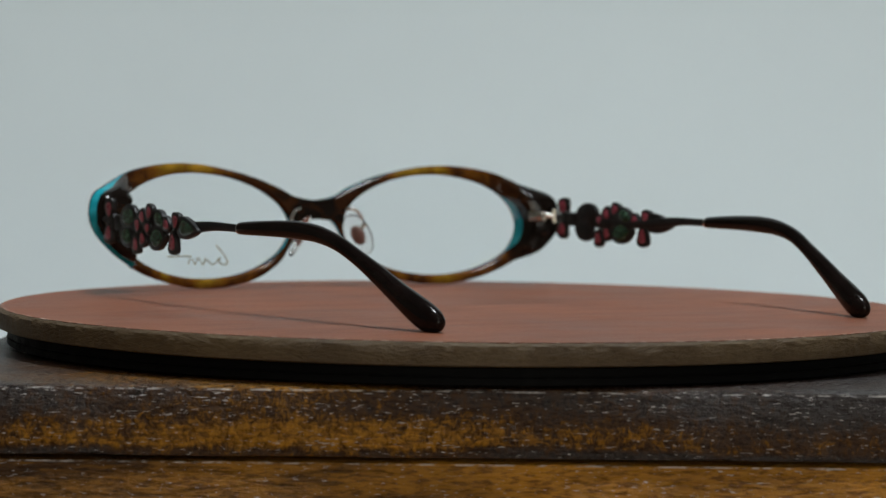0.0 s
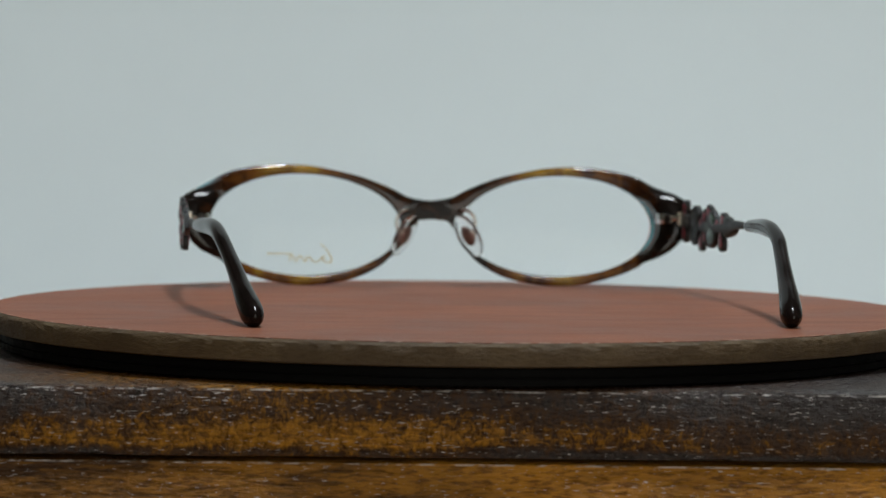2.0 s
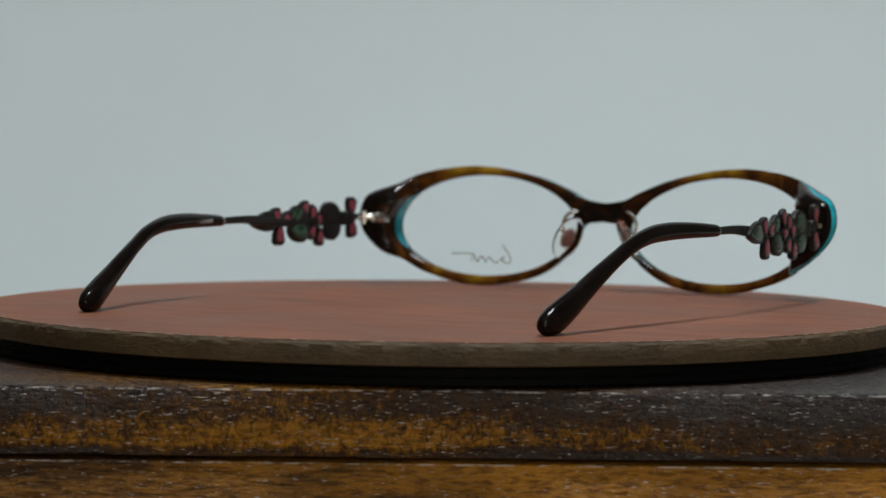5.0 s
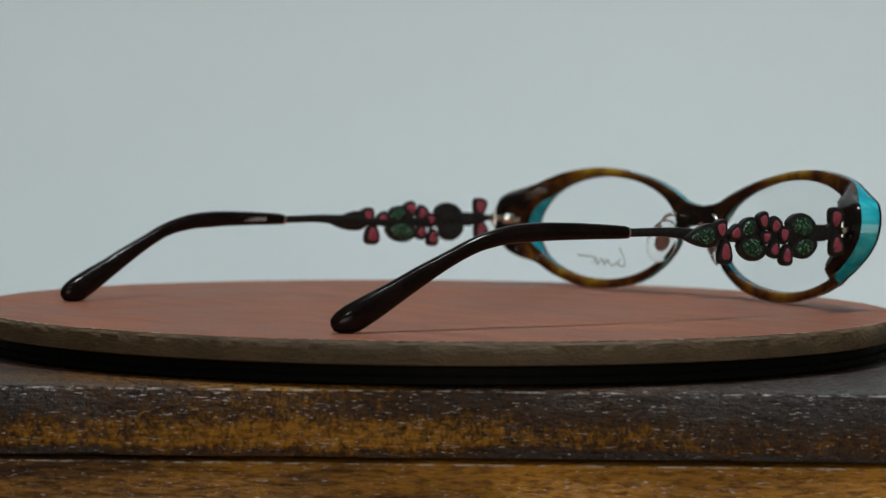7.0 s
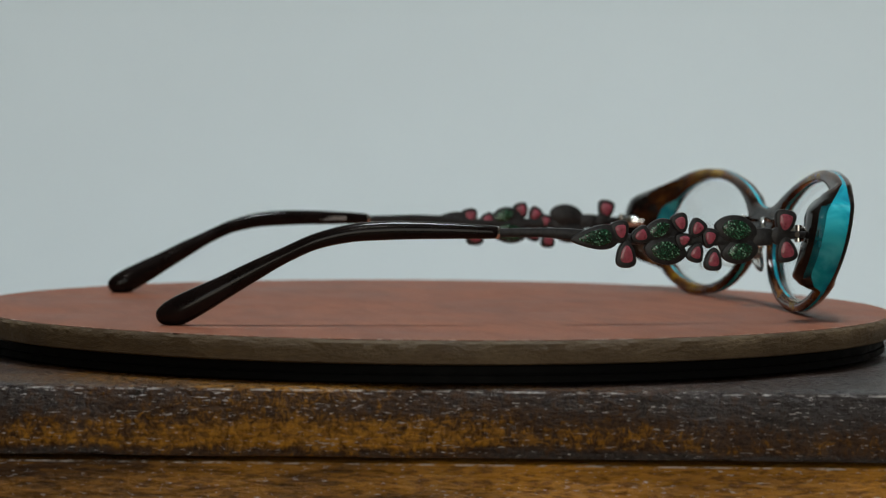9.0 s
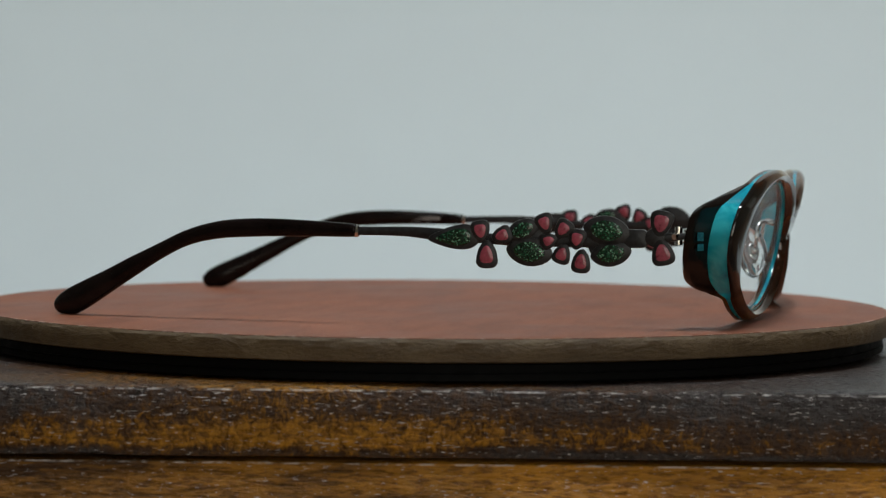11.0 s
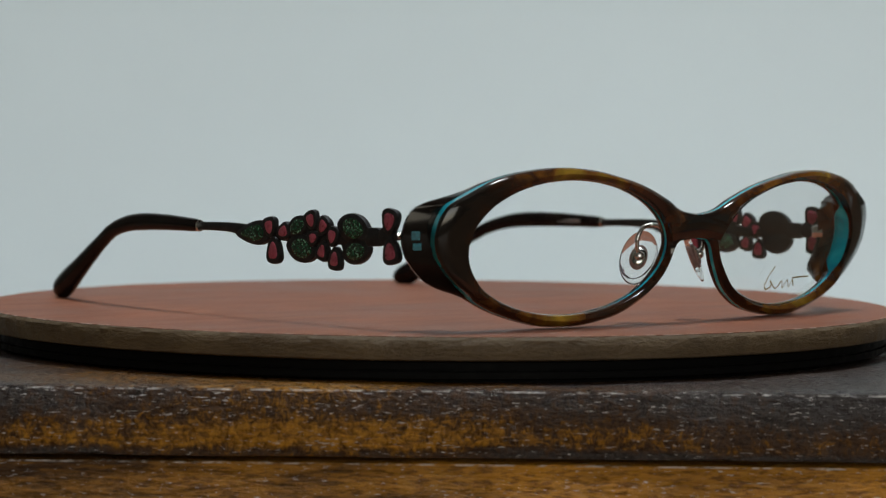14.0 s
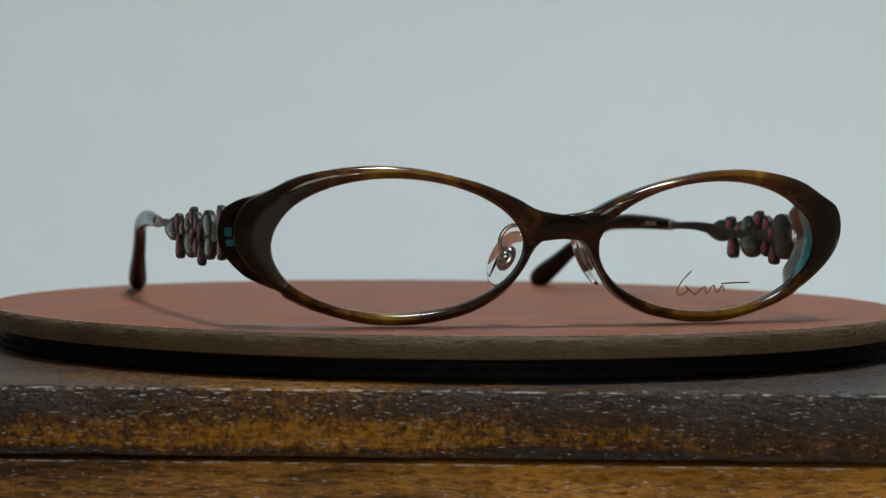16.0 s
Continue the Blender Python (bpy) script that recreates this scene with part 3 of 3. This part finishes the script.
# outline, along the temple, height, size, turn, sideways, colour, seen on both faces, stretch
JEWELS = [
    ("drop", 11.8, 17.4, 3.9, 185, 0.0, "green", False, 1.15),
    ("petal", 16.9, 18.7, 1.72, 100, 0.3, "pink", True, 1.0),
    ("petal", 21.0, 17.9, 1.62, 20, 0.4, "pink", True, 1.0),
    ("petal", 18.1, 14.2, 1.97, 270, 0.3, "pink", True, 1.15),
    ("leaf", 25.0, 19.0, 2.9, 25, 0.1, "green", True, 1.0),
    ("leaf", 26.3, 14.8, 4.1, 172, 0.1, "green", True, 1.0),
    ("petal", 29.3, 20.3, 1.62, 110, 0.8, "pink", True, 1.0),
    ("petal", 32.8, 19.2, 1.62, 55, 0.8, "pink", True, 1.0),
    ("petal", 30.1, 17.0, 1.38, 200, 0.9, "pink", True, 1.0),
    ("petal", 35.5, 17.3, 1.62, 80, 0.7, "pink", True, 1.0),
    ("petal", 32.6, 14.5, 1.62, 250, 0.8, "pink", True, 1.0),
    ("petal", 36.3, 13.1, 1.72, 265, 0.8, "pink", True, 1.1),
    ("leaf", 41.2, 19.0, 4.2, 170, 0.1, "green", False, 1.0),
    ("leaf", 42.0, 14.6, 3.6, 10, 0.1, "green", False, 1.0),
    ("petal", 51.6, 20.4, 2.15, 80, 0.4, "pink", True, 1.0),
    ("petal", 51.9, 14.9, 2.15, 280, 0.4, "pink", True, 1.0),
]


def temple(sign, parent):
    """One side arm: hinge end, jewelled plates, thin rod and acetate sleeve."""
    def place(x, y, z):
        if sign > 0:
            dx, dy, dz = (-0.45, 1.2, 0.6, 0.0, -0.6), (0.8, 0.1, 0.3, 1.2, 1.35), (0.25, 0.4, 0.6, 0.1, 0.0)
        else:
            dx, dy, dz = (0.8, -0.7, -0.6, -0.5, -0.3), (1.4, 0.9, 0.5, 2.8, 4.3), (0.3, -0.2, 0.0, -0.25, -0.35)
        dx, dy, dz = (float(np.interp(y, (-72, -40, -7, 12, 30), d)) for d in (dx, dy, dz))
        return OFF - 0.3 + sign * x + dx, y + dy, z + dz

    def row(x, y, z, a, b):
        return (*place(x, y, z), a, b)

    arm = part("arm", sweep([row(62.6, 56.5, 18.0, 0.35, 0.5), row(62.7, 52.0, 17.7, 0.6, 1.0), row(62.8, 46.6, 17.4, 0.6, 1.4), row(62.8, 41, 17.0, 0.5, 1.3), row(62.7, 33, 17.0, 0.5, 1.2),
                             row(62.6, 25, 17.0, 0.5, 1.2), row(62.4, 17, 17.3, 0.5, 1.0), row(62.2, 11, 17.7, 0.5, 1.2), row(61.9, 6.5, 18.0, 0.55, 1.15), row(61.5, 2, 18.2, 0.55, 0.95),
                             row(61.0, -5, 18.05, 0.5, 0.85), row(60.9, -9, 18.0, 0.5, 0.85)], 4, 12, None, 0.7), GUN, parent, "thin dark gunmetal side arm")
    for kind, y, z, size, turn, out, colour, both, stretch in JEWELS:
        x = 62.75 + out * 0.5
        pl = part("petal_plate" if kind == "petal" else "leaf_plate", plate(kind, y, z, size, turn, x, 0.62, place, 0.42, stretch), GUN, arm)
        mat = PINK if colour == "pink" else GREEN
        name = "pink_stone" if colour == "pink" else "green_stone"
        label = "pink enamel stone" if colour == "pink" else "glittering green enamel stone"
        bm = stone(kind, y, z, size * 0.76, turn, x + 0.60, 0.22, place, stretch)
        if both:
            other = stone(kind, y, z, size * 0.78, turn, x - 0.60, -0.28, place, stretch)
            tmp = bpy.data.meshes.new("tmp")
            other.to_mesh(tmp)
            other.free()
            bm.from_mesh(tmp)
            bpy.data.meshes.remove(tmp)
        part(name, bm, mat, arm, label)
    part("disc_plate", plate("disc", 26.2, 16.9, 3.6, 0, 62.65, 0.45, place, 0.3), GUN, arm)
    part("disc_plate", plate("disc", 41.6, 16.9, 3.9, 0, 62.65, 0.45, place, 0.3), GUN, arm)
    part("link_plate", plate("square", 46.8, 17.5, 1.5, 0, 62.7, 0.7, place, 0.3, 1.2), GUN, arm)
    part("link_plate", plate("disc", 50.4, 17.7, 1.6, 0, 62.8, 0.7, place, 0.3), GUN, arm)
    sleeve = part("sleeve", sweep([row(60.9, -7.2, 18.1, 0.9, 0.95), row(60.9, -7.9, 18.1, 1.15, 1.3), row(60.2, -15, 18.4, 1.25, 1.55), row(59.2, -22.8, 18.6, 1.35, 1.75), row(58.4, -29.3, 18.55, 1.45, 1.85), row(57.7, -35.5, 18.1, 1.5, 1.75),
                                   row(57.0, -42, 16.6, 1.5, 1.55), row(56.2, -48.2, 13.9, 1.5, 1.55), row(55.4, -54.5, 10.7, 1.6, 1.95), row(54.8, -59.6, 7.95, 1.8, 2.25), row(54.2, -64.4, 5.45, 2.1, 2.65), row(53.6, -68.3, 3.5, 2.25, 2.8),
                                   row(53.3, -70.6, 2.75, 1.95, 2.3), row(53.1, -72.2, 2.3, 1.2, 1.4), row(53.0, -72.7, 2.15, 0.4, 0.5)], 6, 20), SLEEVE, parent, "dark brown polished acetate sleeve, bent down to a rounded tip")
    part("collar", sweep([row(60.92, -6.6, 18.02, 0.95, 1.2), row(60.9, -7.3, 18.0, 1.0, 1.25)], 2, 16), SILVER, sleeve)
    if sign < 0:
        for i in range(9):
            y = -13.2 - i * 0.82
            x = 60.45 + (y + 13) * 0.11 - 1.22 - 0.012 * (-13 - y)
            bar = box(-0.00006, 0.00006, -0.00027, 0.00027, -0.00042, 0.00042)
            bmesh.ops.translate(bar, verts=bar.verts, vec=Vector(place(x, y, 18.35)) * MM)
            part("size_mark", bar, PRINT, sleeve, "small pale printed size mark")
    return arm, sleeve


def hinge(sign, parent):
    def row(x, y, z, a, b):
        return (OFF - 0.3 + sign * (x + 0.4), y + (1.0 if sign > 0 else 4.4), z - (0 if sign > 0 else 0.8), a, b)
    h = part("hinge", sweep([row(57.4, 59.5, 18.0, 1.6, 1.5), row(57.8, 56.8, 18.0, 1.6, 1.5), row(58.1, 55.7, 18.0, 1.2, 1.2)], 2, 16, None, 0.45), SILVER, parent, "small bright metal hinge")
    part("barrel", sweep([row(61.0, 55.2, 16.4, 0.75, 0.75), row(61.0, 55.2, 19.8, 0.75, 0.75)], 3, 14), SILVER, h)
    part("pin", sweep([row(59.0, 56.8, 18.1, 0.6, 0.7), row(60.5, 55.8, 18.1, 0.6, 0.7), row(62.6, 54.4, 17.9, 0.5, 0.6)], 3, 12), SILVER, h)


def nose_pad(sign, parent):
    def row(x, y, z, a):
        return (OFF + sign * x, y + lag, z, a, a)
    lag = 1.4 if sign > 0 else 1.8
    side = 9.1 if sign > 0 else 7.5
    part("pad_arm", sweep([row(6.9, 71.4, 18.9, 0.45), row(side - 1.4, 69.0, 19.6, 0.45), row(side + 0.5, 68.0, 19.0, 0.45), row(side + 1.7, 67.6, 17.0, 0.45), row(side + 1.5, 67.4, 14.9, 0.45), row(side + 0.8, 67.2, 13.9, 0.45)], 6, 10), SILVER, parent, "thin bent silver wire arm")
    nrm = Vector((sign * 0.62, 0.66, 0.36)).normalized()
    long = Vector((-sign * 0.42, 0.0, 0.9))
    long = (long - nrm * long.dot(nrm)).normalized()
    turn = Matrix((long.cross(nrm), long, nrm)).transposed()
    centre = Vector((OFF + sign * side, 66.4 + lag, 13.1))
    pad = part("nose_pad", blob(centre - nrm * 0.2, (3.6, 5.9, 0.95), 28, 10, turn), PAD, parent, "clear silicone nose pad")
    part("pad_core", blob(centre - nrm * 0.2, (1.75, 2.7, 0.8), 18, 8, turn), CORE, pad, "brown metal core inside the pad")
    part("pad_mount", blob(centre + nrm * 0.75, (1.5, 2.0, 0.4), 18, 8, turn), SILVER, pad, "oval silver mount behind the pad")
    part("pad_screw", blob(centre + nrm * 1.2, (1.05, 1.05, 0.8), 14, 8, turn), SILVER, pad)


def glasses():
    g = tagged(new("eyeglasses"), "oval tortoiseshell eyeglasses with turquoise layer and jewelled side arms", "eyeglasses")
    front = part("frame_front", layer("front"), TORT_F, g, "polished tortoiseshell front with two oval rims", 50)
    part("turquoise_layer", layer("middle"), TURQ, front, "turquoise acetate layer in the middle of the frame", 50)
    part("back_layer", layer("back"), TORT_B, front, "dark tortoiseshell back layer of the frame", 50)
    for sign in (1, -1):
        ln = part("lens", lens_sheet(sign), LENS, g, "clear plastic demo lens")
        ln.visible_shadow = False
        if sign < 0:
            def on_lens(u, v):
                return OFF - u, front_y(-u, v) - 1.22, v
            part("signature_print", ribbon([(28.2, 10.6), (26.4, 8.6), (25.4, 6.6), (26.2, 5.8), (27.8, 6.6), (27.2, 7.6), (29.2, 6.0), (30.2, 6.2), (31.6, 7.4), (32.2, 6.0), (33.6, 7.6), (34.6, 6.1), (35.6, 7.5), (36.4, 6.2)], 0.27, on_lens), GOLD, ln, "thin printed flourish")
            part("signature_bar", ribbon([(35.4, 7.95), (38.5, 8.1), (42.0, 8.1)], 0.27, on_lens), GOLD, ln)
        side_y = front_y(sign * 64.5, 17.0) - 6.3
        for low, high, side_x in ((15.3, 16.6, 62.35), (17.2, 18.8, 62.7)):
            part("inlay", ribbon([(side_y, low), (side_y, (low + high) / 2), (side_y, high)], 1.1, lambda u, v: (OFF + sign * (side_x + 1.02 * (side_y - u)), u, v)), INLAY, front, "small turquoise inlay in the end piece")
        temple(sign, g)
        hinge(sign, g)
        nose_pad(sign, g)
    return g


room()
paper_sweep()
table()
ceiling_lamp()
chest()
turntable_base()
TURNTABLE = turntable()
GLASSES = glasses()


def motions():
    """The turntable turns clockwise at an even pace and carries the glasses."""
    tilt, lean = pose(0, 0, 0, 0.122, 0.057, 0), pose(-0.0008, -0.0011, -0.0005, 0.5, 0.0, 0)
    turns = [(t, 32.158 - 12.0233 * t) for t in (0.0, 1.5, 3.0, 4.5, 6.0, 7.5, 9.0, 10.5, 12.0, 13.5, 15.0, 16.0)]
    walk(TURNTABLE, [(t, pose(AXIS, 0, 0, 0, 0, a) @ tilt) for t, a in turns])
    walk(GLASSES, [(t, pose(AXIS, 0, 0, 0, 0, a) @ lean) for t, a in turns])


motions()
